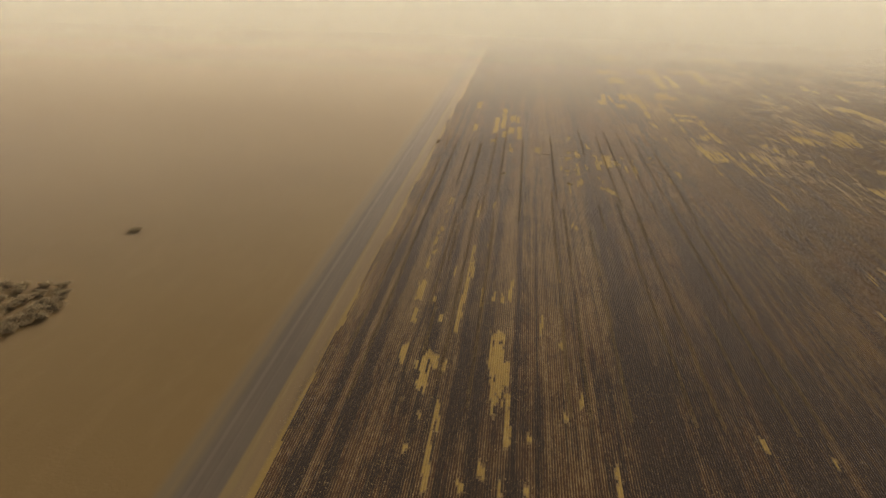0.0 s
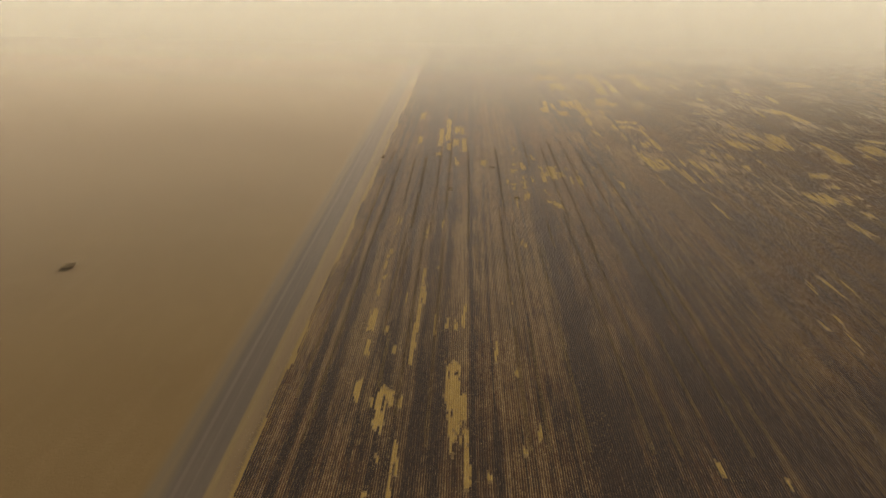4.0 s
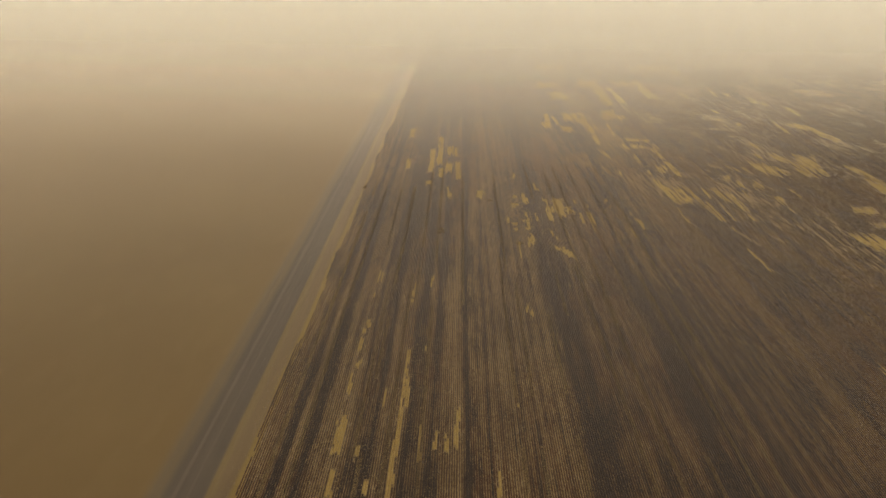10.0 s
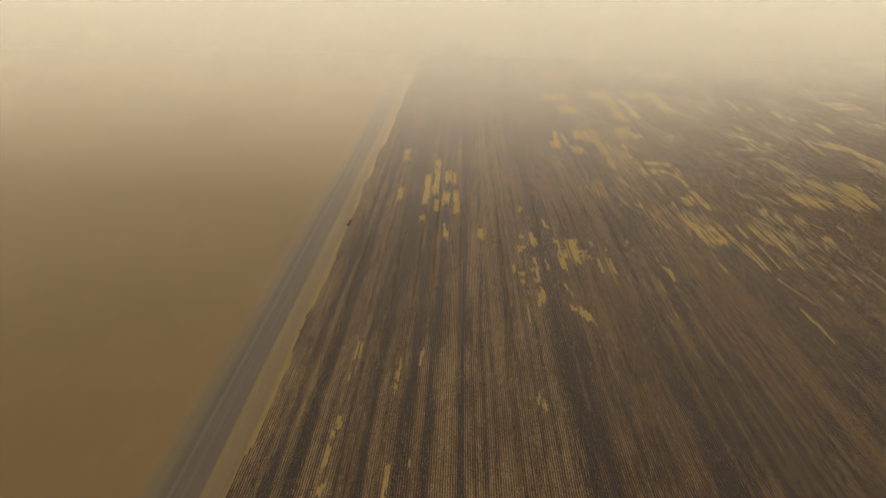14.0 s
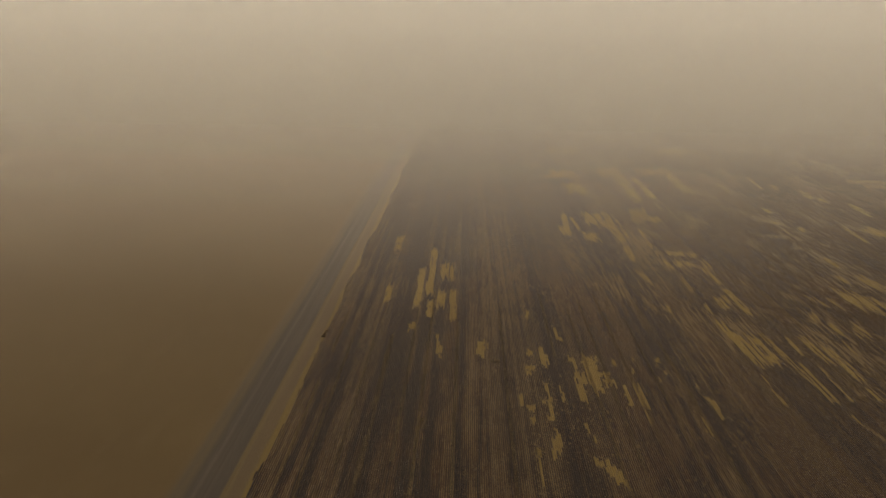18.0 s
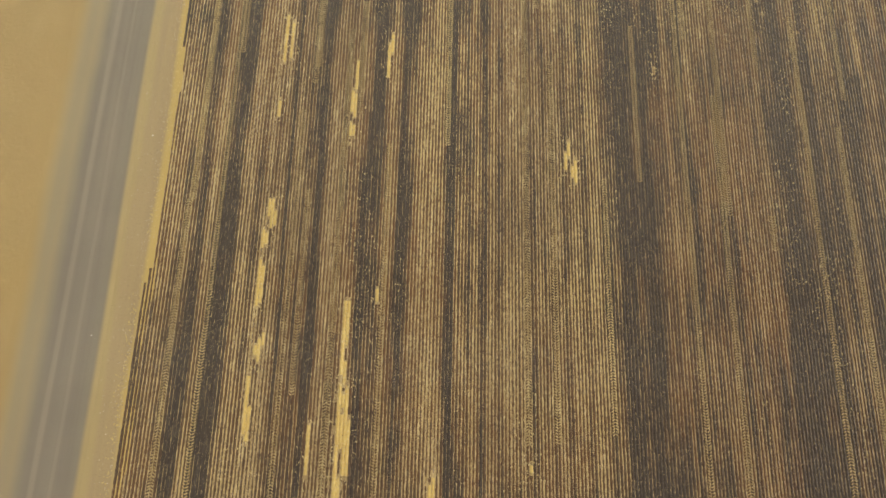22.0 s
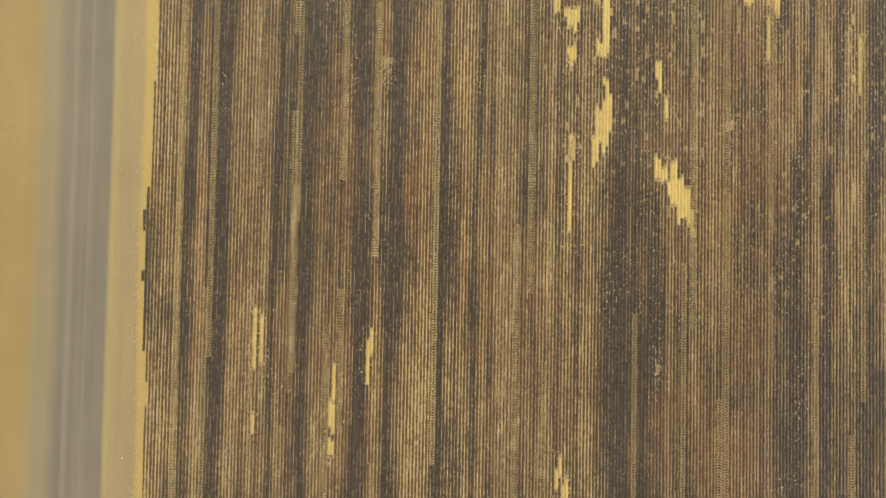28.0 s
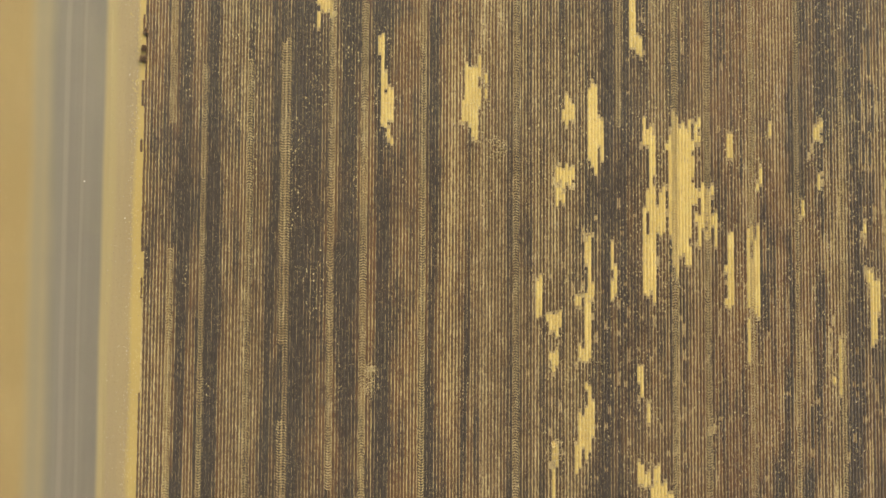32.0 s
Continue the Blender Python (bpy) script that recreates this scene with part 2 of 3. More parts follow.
# unburnt straw left standing: middle x, near end, far end, width, lean from the near end to the far end
PATCHES_NEAR = [
    (7.3, 52.6, 55.9, 0.68, -0.3), (9.7, 48.1, 55.1, 0.87, -0.3), (10.5, 52.1, 54.7, 0.67, -0.2), (11.6, 51.2, 53.3, 0.33, -0.1), (8.9, 51.3, 52.8, 0.33, -0.2), (16.7, 48.3, 59.6, 1.33, -0.3),
    (17.7, 49.8, 54.2, 0.54, -0.1), (16.7, 44.8, 48.2, 0.50, 0.1), (18.0, 40.9, 48.9, 0.49, -0.1), (17.4, 46.2, 48.3, 0.30, 0.0), (11.8, 42.6, 46.6, 0.44, -0.2), (11.9, 35.2, 42.6, 0.45, -0.3),
    (16.1, 37.0, 38.9, 0.61, -0.0),
]
PATCHES_NEAR_TWO = [
    (14.7, 35.3, 36.8, 0.42, -0.1), (19.9, 41.9, 43.0, 0.33, -0.1), (24.6, 46.0, 49.4, 0.25, 0.2), (26.7, 36.6, 39.8, 0.39, 0.0), (23.1, 45.4, 46.2, 0.34, -0.2), (39.4, 43.3, 45.1, 0.42, 0.1),
    (44.4, 42.3, 43.3, 0.32, 0.2), (19.7, 35.7, 36.9, 0.34, -0.1), (17.7, 35.3, 36.9, 0.30, -0.1), (9.8, 39.4, 40.4, 0.27, -0.0), (10.4, 43.5, 44.7, 0.24, -0.2),
]
PATCHES_TRACKSIDE = [
    (6.8, 66.3, 71.3, 0.77, -0.0), (7.1, 60.8, 63.8, 0.50, -0.1), (12.1, 59.3, 72.5, 0.52, 0.3), (8.8, 65.5, 67.2, 0.37, 0.0), (17.6, 67.2, 72.8, 0.45, 0.1), (16.7, 66.7, 68.9, 0.38, 0.1),
    (15.7, 66.7, 69.3, 0.33, 0.1), (14.3, 65.4, 70.6, 0.22, -0.1), (10.0, 60.9, 62.8, 0.40, 0.0), (21.2, 60.3, 64.1, 0.30, 0.3), (23.2, 57.4, 59.1, 0.38, 0.2),
]
PATCHES_MIDDLE = [
    (6.7, 96.2, 97.7, 0.18, -0.1), (7.0, 88.1, 89.9, 0.42, -0.2), (6.6, 83.0, 87.9, 0.28, -0.0), (7.0, 79.5, 81.2, 0.42, 0.2), (6.6, 74.7, 78.8, 0.21, -0.1), (11.8, 94.7, 98.0, 0.36, 0.0),
    (11.9, 98.2, 100.4, 0.18, 0.0), (12.2, 78.2, 83.7, 0.25, -0.1), (12.2, 72.0, 78.2, 0.56, -0.0), (12.6, 73.1, 78.3, 0.17, -0.1), (14.1, 83.2, 84.6, 0.18, 0.0), (26.8, 92.2, 93.5, 0.36, -0.1),
    (26.3, 92.7, 94.9, 0.11, 0.2), (10.4, 72.7, 75.8, 0.17, 0.1), (23.7, 73.3, 74.3, 0.17, -0.0), (32.7, 100.4, 100.8, 0.29, -0.0),
]
PATCHES_ACROSS = [
    (6.8, 100.3, 104.3, 0.18, 0.0), (7.2, 100.3, 103.6, 0.14, -0.1), (14.1, 99.4, 102.6, 0.18, 0.1),
]
PATCHES_PAST = [
    (33.1, 124.7, 136.7, 0.82, -0.1), (35.1, 127.3, 137.0, 1.42, 0.0), (34.0, 128.8, 132.2, 0.52, 0.1), (36.9, 128.9, 132.4, 1.27, -0.0), (36.3, 135.4, 136.9, 0.45, -0.0), (38.5, 124.2, 129.5, 0.52, 0.1),
    (40.1, 123.9, 129.5, 0.74, -0.0), (39.7, 120.8, 123.7, 0.26, -0.0), (40.5, 132.1, 133.8, 0.30, 0.1), (38.5, 134.0, 135.7, 0.34, -0.0), (29.4, 133.6, 138.9, 0.67, 0.0), (29.7, 134.5, 136.8, 0.90, 0.1),
    (27.8, 136.3, 138.1, 0.60, 0.0), (27.6, 132.4, 133.6, 1.27, 0.1), (27.2, 131.2, 132.2, 0.52, -0.0), (29.2, 124.9, 129.2, 0.37, 0.0), (29.1, 121.2, 124.9, 0.52, 0.1),
]
PATCHES_PAST_TWO = [
    (28.5, 124.4, 125.1, 0.52, 0.1), (28.9, 120.7, 122.0, 0.81, 0.1), (29.1, 116.1, 119.6, 0.66, 0.0), (29.0, 115.0, 117.5, 0.88, 0.2), (28.5, 113.7, 115.3, 0.44, 0.0), (30.9, 125.0, 128.7, 0.41, 0.0),
    (26.9, 122.7, 123.9, 0.74, -0.0), (25.9, 123.4, 126.3, 0.22, 0.0), (26.9, 120.2, 121.5, 0.44, 0.0), (26.9, 114.2, 116.0, 0.52, 0.0), (26.9, 108.4, 114.2, 0.18, -0.0), (32.6, 118.2, 120.6, 0.33, -0.1),
    (33.1, 116.9, 118.0, 0.18, -0.0), (32.6, 112.5, 114.3, 0.59, -0.0), (33.5, 111.4, 114.0, 0.66, -0.2), (34.5, 109.5, 112.7, 0.51, -0.2), (34.0, 110.3, 112.9, 0.51, -0.2),
]
PATCHES_PAST_THREE = [
    (16.1, 135.1, 138.5, 0.34, -0.0), (21.9, 137.9, 139.8, 0.83, 0.1), (21.7, 135.6, 137.9, 0.30, 0.1), (44.4, 135.4, 136.8, 0.45, -0.0), (43.9, 134.3, 135.2, 0.30, 0.1), (41.1, 135.6, 136.9, 0.22, -0.0),
    (45.3, 122.9, 123.9, 0.33, 0.1), (45.2, 119.4, 120.1, 0.33, -0.0), (45.7, 118.7, 122.4, 0.19, 0.1), (48.0, 122.4, 126.5, 0.52, 0.2), (43.3, 130.1, 131.3, 0.26, 0.2), (37.3, 116.3, 116.8, 0.33, -0.0),
    (47.3, 129.1, 129.9, 0.22, 0.1), (44.5, 132.4, 133.4, 0.30, -0.0),
]
PATCHES_BEYOND = [
    (13.3, 157.3, 181.1, 1.06, -0.3), (16.1, 165.1, 171.9, 2.34, 0.1), (11.7, 151.7, 169.7, 1.00, -0.3), (15.5, 152.0, 158.9, 1.35, 0.1), (17.3, 147.1, 159.1, 0.94, -0.1), (13.8, 148.0, 154.5, 0.93, -0.1),
    (6.0, 180.5, 189.0, 1.19, -0.2), (6.8, 154.0, 161.2, 0.98, -0.3), (11.7, 143.2, 146.2, 1.06, 0.2), (15.5, 136.0, 142.3, 0.34, -0.2), (21.5, 136.4, 140.6, 1.00, 0.2), (32.5, 140.9, 142.4, 0.52, -0.1),
    (32.1, 141.3, 145.8, 0.44, -0.3), (28.6, 149.1, 151.7, 0.37, 0.3),
]
PATCHES_FAR = [
    (40.2, 193.4, 199.1, 1.54, -0.2), (41.3, 192.9, 209.8, 1.06, 1.2), (43.4, 197.0, 207.2, 0.67, -0.6), (44.2, 252.3, 255.6, 4.34, -1.4), (45.4, 188.9, 194.8, 2.76, -0.3), (47.7, 123.9, 126.9, 0.59, -0.1),
    (48.1, 200.9, 212.1, 3.83, -0.2), (48.5, 252.0, 263.4, 7.06, -1.2), (48.9, 231.8, 245.3, 4.85, 0.3), (50.3, 164.6, 172.2, 0.96, -0.1), (50.6, 152.0, 155.9, 0.77, 0.2), (50.9, 176.5, 186.4, 1.17, 0.5),
    (51.2, 188.5, 212.4, 1.84, 0.5), (52.5, 294.9, 307.7, 11.59, 1.6), (53.1, 191.8, 210.9, 0.53, 0.5), (56.2, 125.5, 129.1, 0.53, -0.1), (56.4, 172.7, 182.8, 0.80, -0.3), (56.4, 129.6, 133.1, 0.24, 0.1),
    (56.4, 184.8, 198.2, 0.63, 0.6),
]
PATCHES_FAR_TWO = [
    (56.8, 161.2, 168.4, 0.63, 0.4), (56.8, 151.2, 156.4, 0.58, 0.6), (56.9, 134.4, 149.9, 1.21, -0.6), (57.5, 135.0, 145.9, 1.71, -0.8), (59.3, 135.5, 144.9, 1.87, -0.8), (59.4, 204.9, 216.2, 3.51, 1.7),
    (59.7, 173.7, 177.3, 3.39, -0.7), (60.0, 154.7, 159.5, 1.97, 1.0), (60.2, 68.6, 71.0, 0.58, -0.0), (60.3, 180.4, 183.1, 3.53, 0.2), (61.8, 126.7, 145.6, 0.73, -0.9), (62.0, 106.5, 114.9, 0.43, -0.4),
    (62.0, 204.2, 210.1, 2.75, 0.9), (62.2, 63.7, 73.1, 0.51, 1.3), (62.4, 126.7, 137.2, 0.94, -0.0), (62.5, 164.7, 173.9, 1.08, -0.3), (62.6, 151.6, 163.2, 1.28, 0.0), (62.8, 179.4, 183.3, 1.76, -0.0),
    (62.8, 255.2, 269.1, 6.32, 0.8),
]
PATCHES_FAR_THREE = [
    (63.4, 116.3, 123.7, 0.49, -1.7), (63.5, 172.6, 177.6, 1.13, -0.1), (63.5, 223.8, 258.1, 2.94, 2.3), (63.7, 78.7, 83.3, 0.44, 0.1), (64.3, 138.3, 144.7, 0.52, 0.4), (64.6, 126.8, 135.5, 0.31, 0.4),
    (66.4, 76.7, 84.3, 0.58, -0.7), (66.7, 128.3, 129.4, 1.15, 0.2), (66.8, 163.8, 167.5, 0.32, -0.2), (66.8, 135.6, 144.8, 1.02, -0.2), (67.9, 127.0, 130.3, 0.46, 0.1), (67.9, 227.7, 254.1, 1.97, 0.5),
    (68.4, 132.1, 141.7, 1.16, -0.0), (68.4, 77.5, 82.8, 0.44, 0.4), (71.3, 128.9, 129.7, 0.77, 0.1), (71.8, 149.8, 153.6, 1.13, 0.7), (72.4, 137.8, 149.9, 1.06, 1.8), (74.3, 259.2, 268.4, 5.48, -0.5),
    (74.5, 172.2, 176.6, 0.67, -1.4),
]
PATCHES_FAR_FOUR = [
    (75.5, 155.7, 160.6, 1.20, -0.8), (75.7, 163.9, 165.1, 1.26, -0.3), (76.3, 144.4, 149.5, 1.63, 0.7), (76.5, 130.9, 135.3, 0.48, 0.3), (76.6, 135.7, 140.2, 1.68, 1.2), (78.0, 155.3, 159.4, 0.99, -0.0),
    (78.1, 144.1, 145.6, 0.54, -0.5), (79.6, 234.3, 269.2, 3.45, 1.9), (81.4, 143.0, 144.8, 0.89, 0.4), (81.4, 139.5, 141.6, 0.69, 0.5), (81.6, 99.6, 105.8, 1.63, -0.3), (82.6, 154.9, 164.1, 3.53, 0.1),
    (83.1, 115.4, 122.0, 4.33, -0.5), (84.7, 154.0, 159.9, 2.47, 0.7), (85.0, 166.4, 170.6, 1.62, 0.4), (85.1, 194.2, 196.1, 3.87, 0.1), (85.4, 186.5, 187.3, 1.72, -0.3), (87.0, 108.2, 111.3, 1.34, 0.3),
    (87.4, 115.4, 120.8, 1.44, 0.9),
]
PATCHES_FAR_FIVE = [
    (88.0, 175.3, 181.6, 0.93, 0.1), (88.3, 198.2, 201.1, 1.06, 0.3), (88.4, 124.7, 127.4, 2.39, 0.3), (89.0, 193.2, 195.0, 1.80, 0.3), (89.0, 164.7, 170.9, 2.15, -1.0), (89.1, 204.7, 207.3, 2.48, -0.3),
    (89.4, 131.6, 135.3, 4.02, 0.7), (89.6, 114.5, 115.6, 1.20, -0.2), (90.0, 235.5, 248.3, 1.00, 0.3), (90.0, 118.5, 121.0, 1.46, 0.8), (90.2, 153.6, 164.8, 1.81, 1.8), (91.9, 214.7, 220.6, 1.18, 0.2),
    (92.4, 188.8, 190.0, 1.50, -0.0), (92.5, 199.0, 202.5, 1.34, 0.8), (93.5, 155.1, 169.1, 4.63, 2.9), (93.6, 296.5, 308.0, 14.98, 2.1), (99.2, 129.5, 131.6, 1.35, 0.3), (100.9, 143.3, 153.2, 2.78, 1.2),
    (101.4, 287.2, 301.4, 3.12, 1.4),
]
PATCHES_FAR_SIX = [
    (101.7, 241.7, 258.0, 0.86, 2.0), (101.8, 150.1, 162.2, 1.86, -1.0), (102.0, 223.5, 224.6, 1.53, -1.0), (102.5, 190.9, 205.0, 0.92, 1.3), (104.5, 239.8, 247.6, 1.68, 2.0), (108.4, 195.8, 203.0, 4.66, 0.6),
    (109.8, 230.6, 240.5, 2.27, 1.7), (109.9, 189.4, 199.3, 1.55, 1.4), (110.3, 183.7, 195.5, 2.55, -0.8), (110.9, 149.3, 160.5, 5.28, 1.3), (111.1, 226.9, 232.1, 1.57, -0.6), (115.2, 214.1, 226.0, 2.10, 0.3),
    (117.2, 162.5, 166.2, 2.80, -1.0), (135.9, 252.5, 255.8, 10.68, 0.0), (136.4, 245.5, 249.4, 8.63, 0.5),
]
PATCHES = PATCHES_NEAR + PATCHES_NEAR_TWO + PATCHES_TRACKSIDE + PATCHES_MIDDLE + PATCHES_ACROSS + PATCHES_PAST + PATCHES_PAST_TWO + PATCHES_PAST_THREE + PATCHES_BEYOND + PATCHES_FAR + PATCHES_FAR_TWO + PATCHES_FAR_THREE + PATCHES_FAR_FOUR + PATCHES_FAR_FIVE + PATCHES_FAR_SIX
# bands that burnt harder: x at 82, 108 and 131 m, the width at each, strength
BANDS = [
    (2.34, 2.30, 2.67, 0.8, 0.5, 0.9, 0.45), (4.24, 4.12, 4.42, 1.0, 0.85, 0.8, 0.55), (8.00, 7.78, 8.60, 0.3, 0.45, 0.36, 0.40), (9.82, 9.92, 10.15, 0.75, 1.1, 1.6, 0.50),
    (13.06, 13.20, 13.23, 0.9, 1.0, 0.95, 0.55), (15.19, 15.50, 15.49, 0.73, 0.9, 0.66, 0.55), (18.60, 18.67, 18.96, 0.5, 0.9, 0.58, 0.40), (20.74, 20.66, 21.31, 0.36, 0.6, 0.44, 0.45),
    (24.80, 24.63, 24.47, 0.2, 0.6, 0.5, 0.25), (29.94, 29.97, 30.41, 1.1, 0.9, 0.73, 0.60), (31.40, 31.20, 31.56, 1.1, 0.5, 0.44, 0.50), (41.30, 41.55, 43.00, 2.2, 0.6, 0.9, 0.45),
    (43.10, 43.50, 44.80, 0.8, 0.8, 1.1, 0.40), (46.10, 46.10, 47.30, 0.8, 1.2, 1.5, 0.45),
]
# stretches that burnt less: middle x, width, strength
PALE = [(6.3, 1.2, 0.09), (11.6, 0.9, 0.14), (17.0, 1.0, 0.09), (22.5, 1.8, 0.06), (27.0, 1.5, 0.03), (36.0, 3.5, 0.02)]

# wheel lines of the tractor, on the near and on the far stretch
LUGS_NEAR = [1.55, 3.55, 8.44, 9.18, 11.33, 14.40, 23.51, 25.29, 28.74, 34.27, 36.59, 39.78, 42.79, 45.13]
LUGS_PAST = [1.71, 3.82, 6.81, 9.03, 9.32, 12.21, 14.35, 18.24, 24.35, 31.13, 34.84, 36.99, 39.93, 42.90, 45.87]
# each wheel line with its near and far end
WHEELS = [(at, 46, 90 + 2.2 * (7 * k % 11)) for k, at in enumerate(LUGS_NEAR)] + [(at, 90 + 2.2 * (5 * k % 11), 175) for k, at in enumerate(LUGS_PAST)]



def patch_cover(x, y, row, only=None):
    """1 in a patch of straw, with ragged ends row by row."""
    inside = np.zeros_like(y)
    for k, (px, y0, y1, w, lean) in enumerate(PATCHES):
        if abs(x[0] - px) > 1.2 * w + 0.6 + 0.5 * abs(lean) or only not in (None, k):
            continue
        long = y1 - y0
        ragged = min(0.5 * long, 0.3 + 1.2 * w)
        near = y0 + (hashed(row, row * 0 + 7, k) - 0.5) * ragged
        far = y1 - (hashed(row, row * 0 + 3, k + 50) - 0.5) * ragged
        half = 0.5 * w * (0.85 + 0.45 * value_noise(y / (0.1 * long + 0.6), row * 0.3, k + 90) + 0.3 * (value_noise(y / 0.45, row * 3.3, k + 60) - 0.5))
        middle = px + lean * ((y - y0) / long - 0.5) + (value_noise(y / (0.4 * long + 1), y * 0, k + 140) - 0.5) * 0.25 * w
        inside = np.maximum(inside, (y > near) & (y < far) & (np.abs(x - middle) < np.maximum(half, 0.13)))
    # a few charred lengths of row are left standing inside
    far = abs(x[0]) > 46
    return inside * (value_noise(row * 5.37, y / (4.0 if far else 1.6), 17) < (0.66 if far else 0.84))


def burnt(x, y, row):
    """Part of a row's width that is charred, 0 to 1."""
    d = 0.68 + 0.15 * np.clip((66 - y) / 14, 0, 1) + 0.09 * np.clip((x - 24) / 6, 0, 1) * np.clip((112 - y) / 8, 0, 1) + 0.19 * np.clip((y - 99) / 10, 0, 1) * np.clip((20.5 - x) / 3, 0, 1) * np.clip((x - 1) / 3, 0.3, 1) + 0.05 * np.clip((x - 24) / 6, 0, 1) + 0.2 * np.clip((y - 160) / 50, 0, 1) * np.clip((52 - x) / 10, 0, 1)
    knots = (82.0, 108.0, 131.0)
    for b0, b1, b2, w0, w1, w2, s in BANDS:
        middle = np.interp(y, knots, (b0, b1, b2)) + (value_noise(y / 9.0, y * 0 + b0, 11) - 0.5) * 0.35
        half = np.interp(y, knots, (w0, w1, w2)) * (0.30 + 0.36 * value_noise(y / 5.0, y * 0 + b0 * 3, 12))
        d = d + 1.1 * s * np.exp(-(((x - middle) / half) ** 2)) * (0.6 + 0.8 * value_noise(y / 8.0, y * 0 + b0 * 7, 13))
    for bx, w, s in PALE:
        d = d - s * np.exp(-(((x - bx) / w) ** 2))
    d = d + 0.22 * (value_noise(x / 0.6, y / 22.0, 1) - 0.5) + 0.30 * (hashed(np.round(x / ROW), x * 0 + np.floor(y / 400), 14) - 0.5) + 0.24 * (value_noise(row * 7.13, y / 9.0, 15) - 0.5) + 0.20 * (value_noise(x / 4.0, y / 13.0, 2) - 0.5)
    d = d + 0.24 * (value_noise(x / 1.2, y / 4.0, 3) - 0.5) + 0.26 * (value_noise(x / 0.25, y / 1.5, 4) - 0.5)
    # wheels pressed the stubble down
    for at, y0, y1 in WHEELS:
        if abs(x[0] - at) < 0.2:
            d = d + 0.10 * (y > y0) * (y < y1) * np.clip((165 - y) / 25, 0, 1)
    # further out more straw was left, in long thin streaks
    out = np.clip((x - 36) / 20, 0, 1) * np.clip((y - 85) / 40, 0, 1)
    loose = 0.55 * value_noise(row * 5.31, y / 3.2, 5) + 0.36 * value_noise(x / 9.0, y / 16.0, 8) + 0.24 * value_noise(x / 3.0, y / 7.0, 6)
    d = d - out * np.clip(loose - 0.695, 0, 1) * 8.0
    # short lengths of single rows that did not burn
    thick = value_noise(x / 7.0, y / 15.0, 9) + 0.35 * np.clip((x - 20) / 15, 0, 1) * np.clip((y - 100) / 15, 0, 1)
    single = value_noise(row * 3.71, y / 0.55, 7) + 0.20 * (thick - 0.6)
    d = np.where((single > 0.97) & (y > 104) & (x > 22), np.minimum(d, 0.22), d)
    d = np.where(d > 0.8, 0.8 + 0.55 * (d - 0.8), d)
    d = np.clip(d, 0.0, 0.98)
    return np.where(patch_cover(x, y, row) > 0, 0.0, d)


def edge_of_field(y):
    return -0.35 + 0.35 * np.exp(-(((y - 131) / 14) ** 2)) + 0.9 * (value_noise(y / 9.0, y * 0, 21) - 0.5) + 0.28 * (value_noise(y / 2.2, y * 0, 22) - 0.5)


def row_ribbon(row, ys, spacing, high, seed):
    """One charred row: a low ridge whose width follows how much was burnt; verts and faces."""
    x0 = (row + 0.5) * spacing
    # no two rows break at the same places
    ys = ys + (ys[1] - ys[0]) * hashed(np.array([row]), np.array([3]), seed + 4)[0]
    x = np.full_like(ys, x0)
    r = np.full(len(ys), row)
    d = burnt(x, ys, r)
    d[x0 < edge_of_field(ys) + 0.05] = 0
    wob = 0.09 * spacing * (hashed(np.arange(len(ys)), r, seed + 2) - 0.5) + 0.1 * spacing * (value_noise(ys / 1.3, ys * 0 + row, 31) - 0.5)
    half = 0.5 * spacing * np.clip(d + 0.33 * (hashed(np.arange(len(ys)), r, seed) - 0.5) * np.clip(3 * (1.15 - d), 0.3, 1), 0.05, 1.03)
    keep = d > 0.14
    z = high * (0.6 + 0.8 * hashed(np.arange(len(ys)), r, seed + 1))
    verts = np.empty((len(ys), 3, 3))
    verts[:, 0] = np.stack([x + wob - half, ys, 0.012 + 0 * z], -1)
    verts[:, 1] = np.stack([x + wob, ys, z], -1)
    verts[:, 2] = np.stack([x + wob + half, ys, 0.012 + 0 * z], -1)
    i = 3 * np.flatnonzero(keep[:-1] & keep[1:])
    faces = np.concatenate([np.stack([i, i + 1, i + 4, i + 3], -1), np.stack([i + 1, i + 2, i + 5, i + 4], -1)])
    used, inverse = np.unique(faces, return_inverse=True)
    return verts.reshape(-1, 3)[used], inverse.reshape(faces.shape), np.repeat(d, 3)[used]


def store_burnt(ob, d):
    ob.data.attributes.new("burnt", "FLOAT", "POINT").data.foreach_set("value", np.ascontiguousarray(d, dtype=np.float32))


# ---- ground, track, field ----
rings = [0.0, 120.0, 260.0, 500.0, 1000.0, 2300.0]
verts, faces, around = [(0, 150, -0.05)], [], 64
for r in rings[1:]:
    verts += [(r * math.sin(2 * math.pi * k / around), 150 + r * math.cos(2 * math.pi * k / around), -0.05) for k in range(around)]
faces += [(0, 1 + (k + 1) % around, 1 + k) for k in range(around)]
for n in range(len(rings) - 2):
    a = 1 + n * around
    faces += [(a + k, a + (k + 1) % around, a + around + (k + 1) % around, a + around + k) for k in range(around)]
ground = tagged(mesh_object("ground", verts, faces, MAT_SAND), "bare ochre sand reaching into the haze", "ground", kind="structure")

